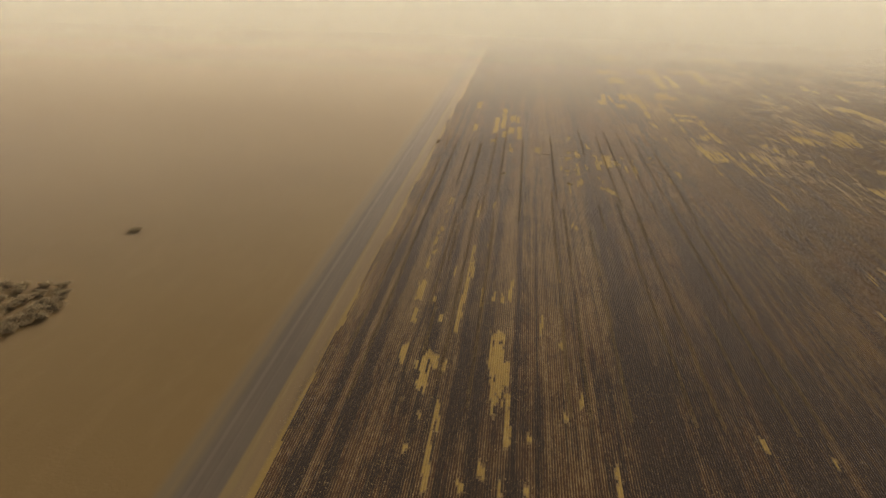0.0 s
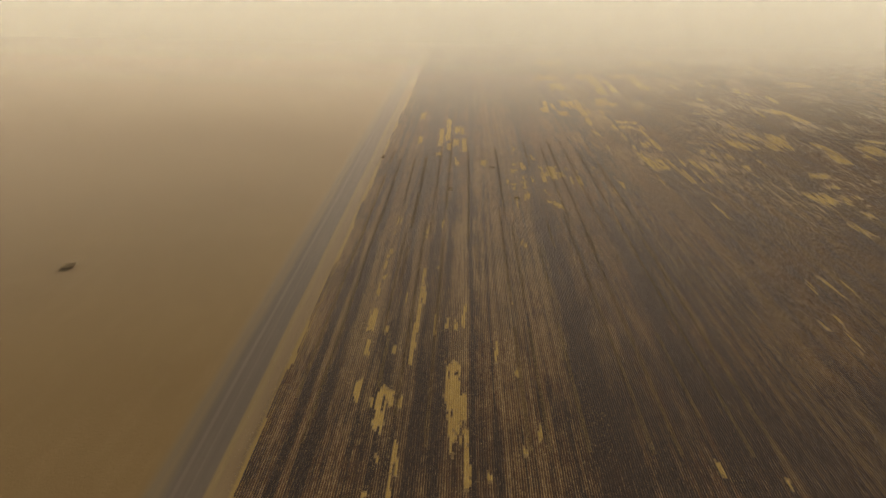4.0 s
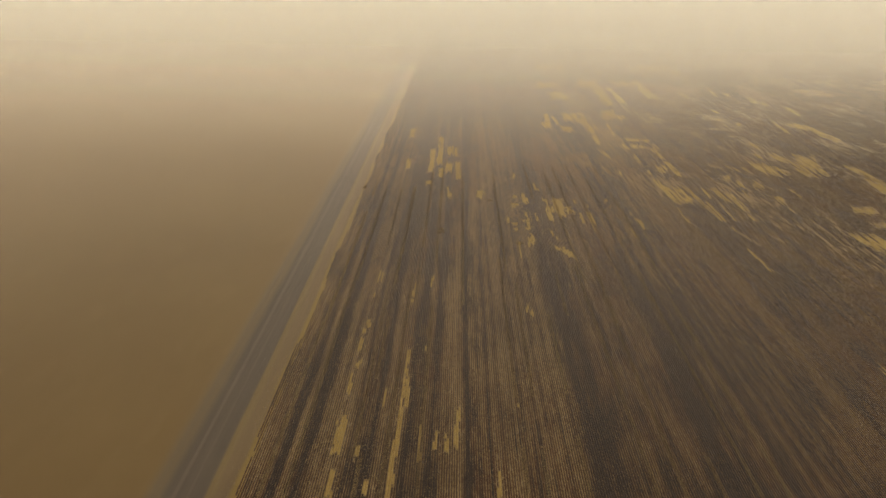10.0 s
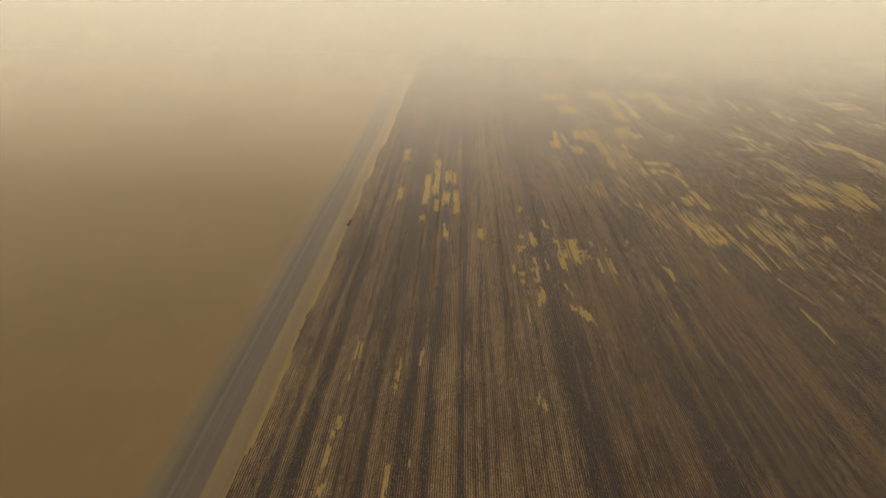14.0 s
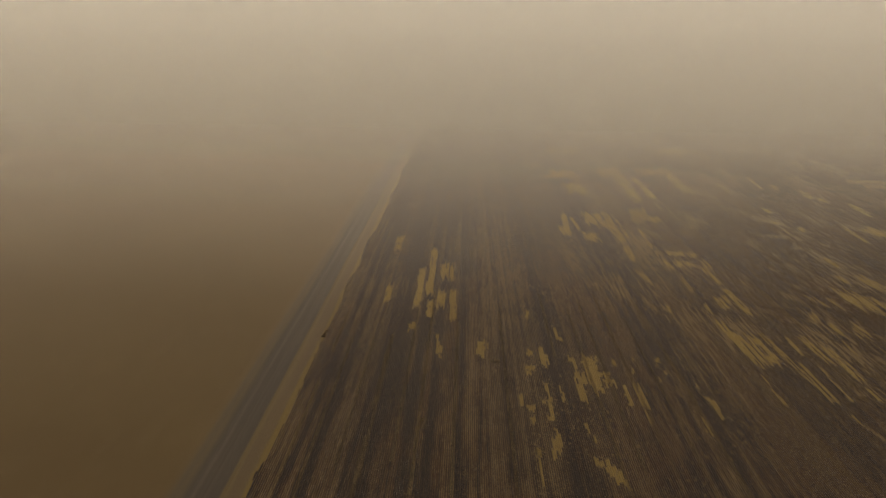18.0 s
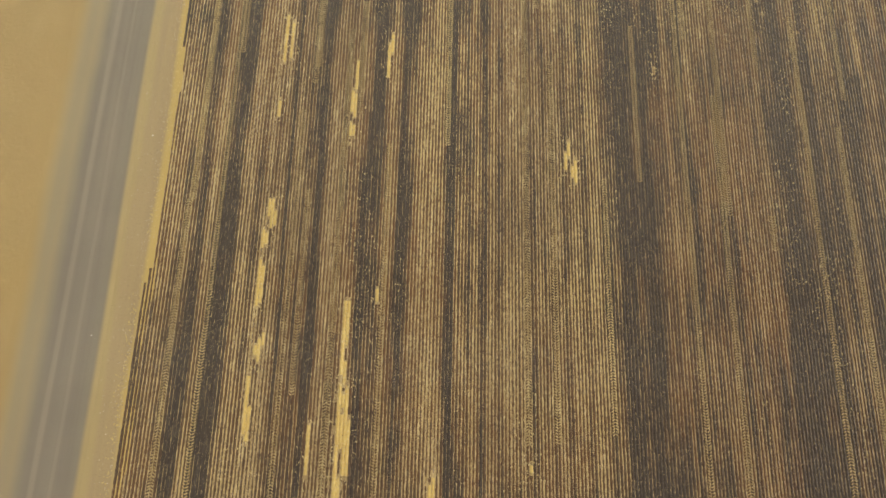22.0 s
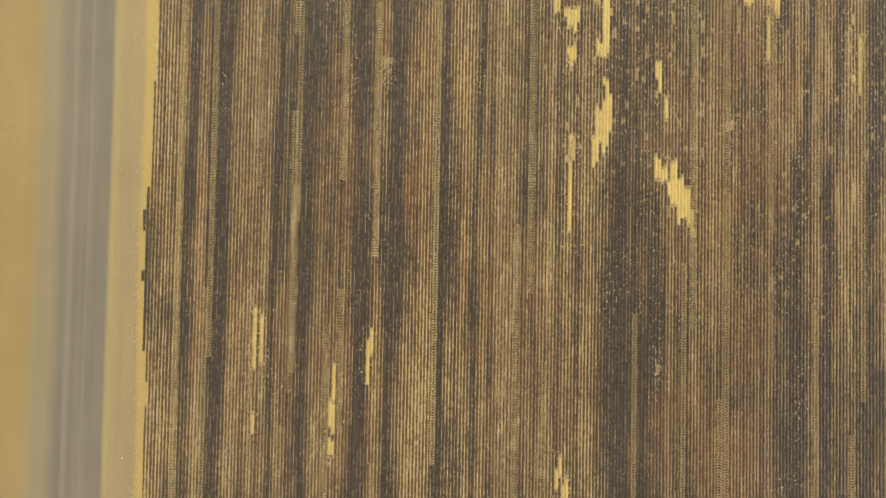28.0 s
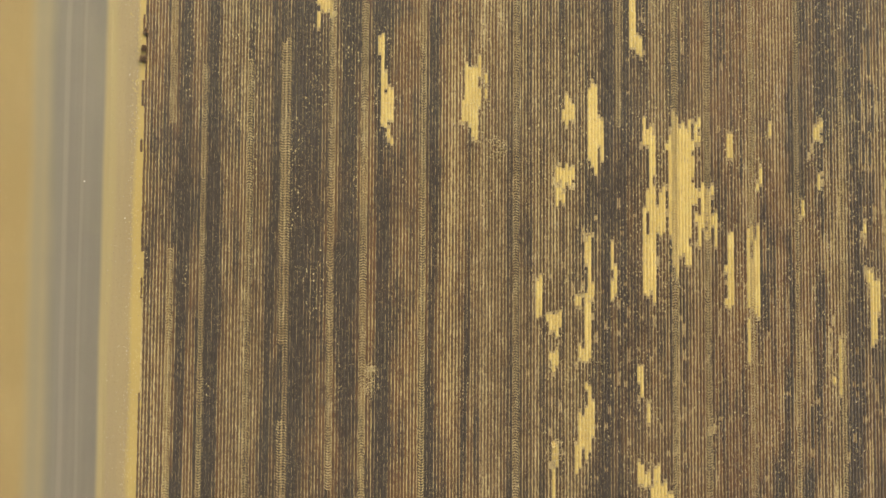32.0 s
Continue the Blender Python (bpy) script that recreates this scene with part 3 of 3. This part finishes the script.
ys = np.concatenate([np.arange(-60, 260, 2.0), np.arange(260, 1200, 20.0)])
xs = np.linspace(-8.3, -2.3, 31)
rut = -0.03 * (np.exp(-(((xs + 5.6) / 0.3) ** 2)) + np.exp(-(((xs + 3.9) / 0.3) ** 2)))
crown = -0.035 + 0.07 * np.clip(np.minimum((xs + 8.3) / 1.2, (-2.3 - xs) / 0.5), 0, 1)
gx, gy = np.meshgrid(xs, ys, indexing="ij")
road = tagged(mesh_object("road", *strips(xs, ys, (crown + rut)[:, None] + 0.012 * value_noise(gx / 0.4, gy / 3, 41)), MAT_ROAD, smooth=True),
              "grey compacted gravel track with worn wheel ruts", "road", kind="structure")
store_across(road, xs, ys)
xs = np.linspace(-2.6, 0.35, 13)
gx, gy = np.meshgrid(xs, ys, indexing="ij")
lip = np.interp(xs, [-2.6, -2.3, 0.1, 0.35], [-0.045, 0.012, -0.004, -0.045])
verge = tagged(mesh_object("verge", *strips(xs, ys, lip[:, None] + 0.02 * (value_noise(gx / 0.5, gy / 2, 42) - 0.5) * (lip > -0.04)[:, None]), MAT_VERGE, smooth=True),
               "sandy strip between the track and the burnt field", "verge", kind="structure")

store_across(verge, xs, ys)

field = tagged(mesh_object("field", *strips(np.array([-0.1, 3.0, 8.0, 16.0, 30.0, 60.0, 200.0, 700.0]), np.concatenate([np.arange(-60.0, 100, 8), [100.0, 300.0, 1400.0]]), np.zeros((8, 23))), MAT_FIELD),
               "burnt stubble field with pale straw litter between charred rows", "field", kind="structure")


def joined(name, rows, ys, spacing, high, seed, label):
    verts, faces, burns, n = [], [], [], 0
    for row in rows:
        v, f, d = row_ribbon(row, ys, spacing, high, seed)
        burns.append(d)
        verts.append(v)
        faces.append(f + n)
        n += len(v)
    ob = mesh_object(name, np.concatenate(verts), np.concatenate(faces), MAT_CHAR, field)
    store_burnt(ob, np.concatenate(burns))
    return tagged(ob, label, kind="stuff")


near_ys = np.concatenate([np.arange(24, 62, 0.34), np.arange(62, 148, 0.17), np.arange(148, 304, 0.9)])
for row in range(-5, 218):
    v, f, d = row_ribbon(row, near_ys, ROW, 0.05, 61)
    store_burnt(mesh_object("charred_ridge", v, f, MAT_CHAR, field), d)
joined("charred_ridges", range(218, 445), np.concatenate([np.arange(30, 60, 0.6), np.arange(60, 165, 0.28), np.arange(165, 304, 0.9)]), ROW, 0.05, 62, "far rows of charred stubble")
joined("charred_ridges", range(445, 620), np.concatenate([np.arange(30, 60, 1.2), np.arange(60, 190, 0.5), np.arange(190, 304, 1.0)]), ROW, 0.05, 66, "far rows of charred stubble")
joined("charred_ridges", range(310, 750), np.arange(90, 304, 2.2), ROW * 2, 0.075, 63, "far rows of charred stubble")
joined("charred_ridges", range(0, 316), np.arange(-58, 32, 2.5), ROW * 2, 0.1, 65, "rows of charred stubble behind")
joined("charred_ridges", range(0, 445), np.arange(303, 620, 3.5), ROW * 4, 0.06, 64, "far rows of charred stubble")


# ---- straw patches ----
def straw_patch(k):
    px, y0, y1, w, lean = PATCHES[k]
    step = 0.2 if px < 50 and y0 < 150 else 0.9
    ys = np.arange(y0 - 0.2 * (y1 - y0), y1 + 0.2 * (y1 - y0), step)
    size = "wide" if w > 1.4 else "long narrow" if y1 - y0 > 5 else "small"
    thing = tagged(new("straw_patch"), size + " patch of unburnt yellow straw" + " between charred rows", "straw patch", "unburnt straw patches")
    thing.location = (px, (y0 + y1) / 2, 0)
    for row in range(int((px - 1.2 * w - 0.5 * abs(lean)) / ROW) - 1, int((px + 1.2 * w + 0.5 * abs(lean)) / ROW) + 2):
        x, r = np.full_like(ys, (row + 0.5) * ROW), np.full(len(ys), row)
        keep = patch_cover(x, ys, r, k) > 0
        half = ROW * (0.36 + 0.2 * hashed(np.arange(len(ys)), r, 71))
        z = 0.04 + 0.014 * hashed(np.arange(len(ys)), r, 72)
        at = x
        v = np.stack([np.stack([at - half, ys, 0.006 + 0 * z], -1), np.stack([at, ys, z], -1), np.stack([at + half, ys, 0.006 + 0 * z], -1)], 1)
        v = v - np.array(thing.location)
        starts = np.flatnonzero(keep & ~np.r_[False, keep[:-1]])
        ends = np.flatnonzero(keep & ~np.r_[keep[1:], False])
        for a, b in zip(starts, ends):
            if b - a >= 2:
                i = 3 * np.arange(b - a)
                faces = np.concatenate([np.stack([i, i + 1, i + 4, i + 3], -1), np.stack([i + 1, i + 2, i + 5, i + 4], -1)])
                mesh_object("straw_strip", v[a : b + 1].reshape(-1, 3), faces, MAT_STRAW, thing)
    if not thing.children:
        bpy.data.objects.remove(thing)


for k in range(len(PATCHES)):
    straw_patch(k)


# ---- loose straw, tyre marks, stones ----
def scatter(name, places, sizes, turns, shape, shape_faces, material, label, parent=None):
    """Many small copies of one shape joined in one mesh."""
    c, sn = np.cos(turns), np.sin(turns)
    sh = np.asarray(shape, float)
    p = sh[None] * sizes[:, None, :]
    v = np.stack([p[..., 0] * c[:, None] - p[..., 1] * sn[:, None], p[..., 0] * sn[:, None] + p[..., 1] * c[:, None], p[..., 2]], -1) + places[:, None, :]
    f = (np.asarray(shape_faces)[None] + (len(sh) * np.arange(len(places)))[:, None, None]).reshape(-1, len(shape_faces[0]))
    return tagged(mesh_object(name, v.reshape(-1, 3), f, material, parent), label, kind="stuff")


WISP = [(-0.5, -0.1, 0.0), (0.5, 0.0, 0.2), (-0.1, 0.14, 0.5), (0.1, -0.5, 0.1)]
WISP_FACES = [(0, 1, 2), (0, 3, 2), (3, 1, 2)]
rng = np.random.default_rng(5)
n = 60000
x, y = rng.uniform(0, 1, n) ** 1.3 * 56 - 0.2, rng.uniform(28, 150, n)
like = value_noise(x / 1.4, y / 7.0, 81) * 0.7 + value_noise(x / 6.0, y / 18.0, 82) * 0.4 + np.clip((x - 24) / 40, 0, 0.3) * (y > 105)
keep = like > 0.74
x, y = x[keep], y[keep]
x = np.round(x / ROW) * ROW + 0.035 * rng.standard_normal(len(x))
for px, y0, y1, w, lean in PATCHES:
    if px < 50 and y0 < 150:
        m = int(14 * (y1 - y0) + 20)
        x = np.concatenate([x, px + (0.5 * w + 0.1) * rng.choice([-1, 1], m) + 0.3 * rng.standard_normal(m)])
        y = np.concatenate([y, rng.uniform(y0 - 0.6, y1 + 0.6, m)])
size = rng.uniform(0.04, 0.13, (len(x), 1)) * np.array([0.7, 1.9, 0.5]) * rng.uniform(0.7, 1.3, (len(x), 3))
MAT_WISP = make_leaf("loose_straw", (0.55, 0.45, 0.24), (0.38, 0.29, 0.13), 0.3)
scatter("loose_straw", np.stack([x, y, np.full_like(x, 0.035)], -1), size, rng.normal(0, 0.35, len(x)), WISP, WISP_FACES, MAT_WISP,
        "wisps of loose pale straw on the charred rows", field)

# lugs of tractor tyres pressed across the furrows
BAR = [(-0.5, -0.5, 0), (0.5, -0.5, 0), (0.5, 0.5, 0), (-0.5, 0.5, 0), (-0.4, 0, 1), (0.4, 0, 1)]
BAR_FACES = [(0, 1, 5, 4), (2, 3, 4, 5)]
px, py, pt = [], [], []
for k, (fx, y0, y1) in enumerate(WHEELS):
    yy = np.arange(y0, y1, 0.175)
    on = value_noise(yy / 12.0, yy * 0 + k * 3.7, 83) > 0.25 + np.clip((yy - 140) / 35, 0, 1)
    for side in (-1, 1):
        px.append(np.full(on.sum(), fx + 0.1 * side) + 0.012 * rng.standard_normal(on.sum()))
        py.append(yy[on])
        pt.append(np.full(on.sum(), 0.6 * side * (1 if k % 2 else -1)))
px, py, pt = np.concatenate(px), np.concatenate(py), np.concatenate(pt)
scatter("tyre_marks", np.stack([px, py, np.full_like(px, 0.062)], -1), np.stack([np.full_like(px, 0.22), np.full_like(px, 0.07), np.full_like(px, 0.012)], -1),
        pt, BAR, BAR_FACES, MAT_FIELD, "herringbone of tyre lugs pressed into the stubble", field)

# fringe of dry grass along the field's edge
n = 3000
y = rng.uniform(26, 260, n)
x = edge_of_field(y) - 0.1 - np.abs(rng.normal(0, 0.28, n))
scatter("dry_grass", np.stack([x, y, np.full(n, 0.0)], -1), rng.uniform(0.05, 0.18, (n, 3)) * np.array([1.0, 1.0, 0.25]), rng.uniform(0, 6.28, n), WISP, WISP_FACES,
        make_leaf("dry_grass", (0.50, 0.38, 0.15), (0.40, 0.29, 0.11), 0.45), "sparse dry yellow grass along the edge of the field")

PEBBLE = [(1, 0, 0), (-0.3, 0.9, 0), (-0.7, -0.7, 0), (0.1, 0.1, 0.8)]
PEBBLE_FACES = [(0, 1, 3), (1, 2, 3), (2, 0, 3)]
MAT_PEBBLE = make_leaf("pebbles", (0.16, 0.115, 0.07), (0.52, 0.44, 0.32))
n = 2600
y = rng.uniform(40, 150, n)
x = np.where(rng.random(n) < 0.5, rng.normal(-0.95, 0.16, n), rng.uniform(-2.4, -0.2, n))
scatter("pebbles", np.stack([x, y, np.full(n, 0.005)], -1), rng.uniform(0.015, 0.05, (n, 1)) * np.ones((1, 3)), rng.uniform(0, 6.28, n), PEBBLE, PEBBLE_FACES,
        MAT_PEBBLE, "small pebbles strewn on the sandy verge")
n = 5000
x, y = -8 - rng.exponential(9, n), rng.uniform(28, 150, n)
scatter("clods", np.stack([x, y, np.full(n, -0.05)], -1), rng.uniform(0.015, 0.05, (n, 1)) * np.array([[1, 1, 0.6]]), rng.uniform(0, 6.28, n), PEBBLE, PEBBLE_FACES,
        make_leaf("clods", (0.25, 0.175, 0.075), (0.34, 0.25, 0.11)), "small clods scattered on the sand")


def stone(x, y, r, material):
    bm = bmesh.new()
    bmesh.ops.create_icosphere(bm, subdivisions=2, radius=0.6 * r)
    for v in bm.verts:
        v.co *= 0.8 + 0.4 * noise.noise(v.co * (1.6 / r) + Vector((x, y, 0)))
        v.co.z = max(v.co.z * 0.7, -0.15 * r)
    me = bpy.data.meshes.new("stone")
    bm.to_mesh(me)
    bm.free()
    me.materials.append(material)
    ob = new("stone", me)
    ob.location = (x, y, 0.15 * r)
    return ob


MAT_STONE = make_leaf("pale_stone", (0.62, 0.56, 0.46), (0.70, 0.65, 0.56))
for x, y, r, on in ((-1.5, 94.4, 0.08, 0), (-4.0, 132.4, 0.1, 1), (-1.3, 130.0, 0.07, 0), (-1.0, 132.7, 0.06, 0), (-3.3, 80.9, 0.1, 1), (-1.2, 139.5, 0.07, 0), (-1.9, 141.2, 0.06, 0)):
    tagged(stone(x, y, r, MAT_STONE), "small whitish stone lying on the gravel track" if on else "small whitish stone lying on the sandy verge", "stone", "loose stones")


# ---- plants ----
MAT_TWIG = make_leaf("twig", (0.20, 0.15, 0.10), (0.30, 0.24, 0.17))
MAT_SALTBUSH = make_leaf("saltbush_leaf", (0.33, 0.285, 0.18), (0.56, 0.47, 0.30), 0.6)
MAT_WEED = make_leaf("dry_weed_stem", (0.55, 0.44, 0.23), (0.40, 0.30, 0.15), 0.3)
MAT_BURNT_BUSH = make_leaf("scorched_leaf", (0.24, 0.155, 0.09), (0.34, 0.235, 0.13), 0.5)


def blades(points, along, widths):
    """Thin four-sided leaves at points, pointing along."""
    side = np.cross(along, np.random.default_rng(len(points)).standard_normal(along.shape))
    side /= np.linalg.norm(side, axis=1)[:, None] + 1e-9
    side *= widths[:, None]
    v = np.stack([points, points + along * 0.5 + side, points + along, points + along * 0.5 - side], 1).reshape(-1, 3)
    return v, np.arange(len(v)).reshape(-1, 4)


def shrub(name, x, y, r, high, seed, leaf_material, label, category, group=""):
    g = np.random.default_rng(seed)
    thing = new(name)
    thing.location = (x, y, -0.05)
    tips = []
    for k in range(9):
        bm = bmesh.new()
        a, out = g.uniform(0, 6.28), r * g.uniform(0.35, 0.8)
        last = Vector((0.12 * math.cos(a), 0.12 * math.sin(a), 0))
        for step in range(1, 4):
            f = step / 3
            nxt = Vector((out * f * math.cos(a + 0.3 * f), out * f * math.sin(a + 0.3 * f), high * (0.25 + 0.6 * f) * g.uniform(0.75, 1.0) * (1 if step > 1 else 0.6)))
            d = nxt - last
            bmesh.ops.create_cone(bm, segments=5, radius1=0.05 * (1.15 - f), radius2=0.05 * (0.85 - f * 0.7), depth=d.length,
                                  matrix=Matrix.Translation((last + nxt) / 2) @ d.to_track_quat("Z", "Y").to_matrix().to_4x4())
            last = nxt
            tips.append(last.copy())
        me = bpy.data.meshes.new("stem")
        bm.to_mesh(me)
        bm.free()
        me.materials.append(MAT_TWIG)
        new("stem", me).parent = thing
    centres = np.array([t for t in tips])
    pts = []
    for c in centres:
        m = 60
        q = g.standard_normal((m, 3))
        q /= np.linalg.norm(q, axis=1)[:, None]
        pts.append(c + q * np.array([0.55 * r, 0.55 * r, 0.26 * high]) * g.uniform(0.3, 1.0, (m, 1)))
    pts = np.concatenate(pts)
    pts[:, 2] = np.abs(pts[:, 2])
    fine = min(1.0, 0.35 + 0.4 * r)
    along = (g.standard_normal(pts.shape) * 0.1 + np.array([0, 0, 0.05])) * fine
    v, f = blades(pts, along, g.uniform(0.03, 0.07, len(pts)) * fine)
    mesh_object("foliage", v, f, leaf_material, thing)
    return tagged(thing, label, category, group)


for k, (x, y, r, high) in enumerate(((-35.5, 62.9, 1.0, 1.0), (-37.5, 62.7, 1.0, 0.9), (-40.0, 62.0, 1.0, 0.7), (-42.0, 61.5, 1.5, 0.6), (-44.3, 61.8, 1.3, 0.8), (-47.5, 61.1, 1.2, 0.8), (-34.2, 60.9, 1.0, 0.9), (-36.8, 60.4, 1.0, 0.7), (-39.6, 60.8, 0.9, 0.7), (-41.7, 59.6, 1.1, 1.0), (-44.1, 59.0, 1.1, 0.6), (-46.8, 59.2, 1.1, 1.0), (-33.6, 59.4, 0.9, 0.8), (-35.2, 58.2, 1.1, 0.8), (-37.7, 58.6, 1.1, 0.9), (-40.3, 58.1, 1.2, 0.8), (-42.1, 57.2, 1.4, 0.8), (-44.4, 56.9, 1.0, 0.6), (-33.4, 57.7, 1.5, 0.8), (-34.8, 56.6, 1.0, 1.0), (-37.9, 56.9, 1.2, 0.9), (-40.6, 56.4, 1.4, 0.7), (-33.0, 55.7, 1.1, 0.9), (-35.0, 54.9, 1.0, 0.9), (-37.6, 54.6, 1.0, 0.9), (-39.1, 54.7, 1.3, 1.0), (-41.4, 54.2, 1.4, 0.8), (-33.8, 54.1, 1.0, 0.6), (-35.9, 53.4, 1.2, 0.8), (-38.3, 53.0, 0.9, 1.0), (-34.4, 52.2, 1.2, 0.9), (-36.4, 51.4, 1.0, 0.7))):
    shrub("saltbush", x, y, r, 0.6 * high, 100 + k, MAT_SALTBUSH, "low grey-green saltbush in a thicket on the sand", "shrub", "saltbush thicket")
shrub("saltbush", -36.6, 81.2, 1.0, 0.35, 120, MAT_SALTBUSH, "lone small grey-green saltbush on bare sand", "shrub")
shrub("scorched_bush", -0.2, 142.4, 0.23, 0.12, 121, MAT_BURNT_BUSH, "low scorched brown bush at the field's edge", "shrub")
shrub("scorched_bush", -0.3, 140.6, 0.28, 0.12, 122, MAT_BURNT_BUSH, "low scorched brown bush at the field's edge", "shrub")
shrub("scorched_bush", -0.3, 141.3, 0.21, 0.12, 123, MAT_BURNT_BUSH, "low scorched brown bush at the field's edge", "shrub")


def dry_weed(x, y, r, seed):
    """A flattened tangle of dead stems."""
    g = np.random.default_rng(seed)
    n = 120
    a, d = g.uniform(0, 6.28, n), r * np.sqrt(g.uniform(0, 1, n))
    pts = np.stack([d * np.cos(a), 1.5 * d * np.sin(a), 0.01 + 0.05 * g.random(n) * (1 - d / r)], -1)
    b = g.uniform(0, 6.28, n)
    along = np.stack([np.cos(b), np.sin(b), 0.06 * g.standard_normal(n)], -1) * g.uniform(0.12, 0.4, (n, 1))
    v, f = blades(pts, along, g.uniform(0.012, 0.03, n))
    ob = mesh_object("dry_weed", v, f, MAT_WEED)
    ob.location = (x, y, 0.03)
    return tagged(ob, "flattened tangle of dead straw-coloured weed on the charred rows", "weed", "dead weeds")


for k, (x, y, r) in enumerate(((14.8, 119.1, 0.55), (14.9, 120.1, 0.4), (27.0, 115.1, 0.5), (23.2, 134.8, 0.6))):
    dry_weed(x, y, r, 200 + k)


# ---- haze ----
def haze_sheet(y, alpha, high, fade):
    """A see-through sheet across the way that stands in for haze, thinning out towards its top."""
    xs = np.linspace(-1000, 1100, 22)
    verts = [(x, y, z) for x in xs for z in (0.05, high)]
    faces = [(2 * k, 2 * k + 2, 2 * k + 3, 2 * k + 1) for k in range(21)]
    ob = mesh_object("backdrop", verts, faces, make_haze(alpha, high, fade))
    ob.visible_shadow = False
    return tagged(ob, "see-through sheet standing in for haze over the ground", "haze", kind="structure")


# sheets for haze: thin over the near field, and a bank that thickens further out
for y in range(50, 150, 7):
    haze_sheet(y, 0.006, 30, 14)
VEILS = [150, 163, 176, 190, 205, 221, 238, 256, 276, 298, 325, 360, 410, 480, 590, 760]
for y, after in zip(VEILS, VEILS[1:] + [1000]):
    haze_sheet(y, 1 - math.exp(-BANK * ((after - 110) ** 2 - (y - 110) ** 2)), 60 + 0.25 * y, 30 + 0.2 * y)
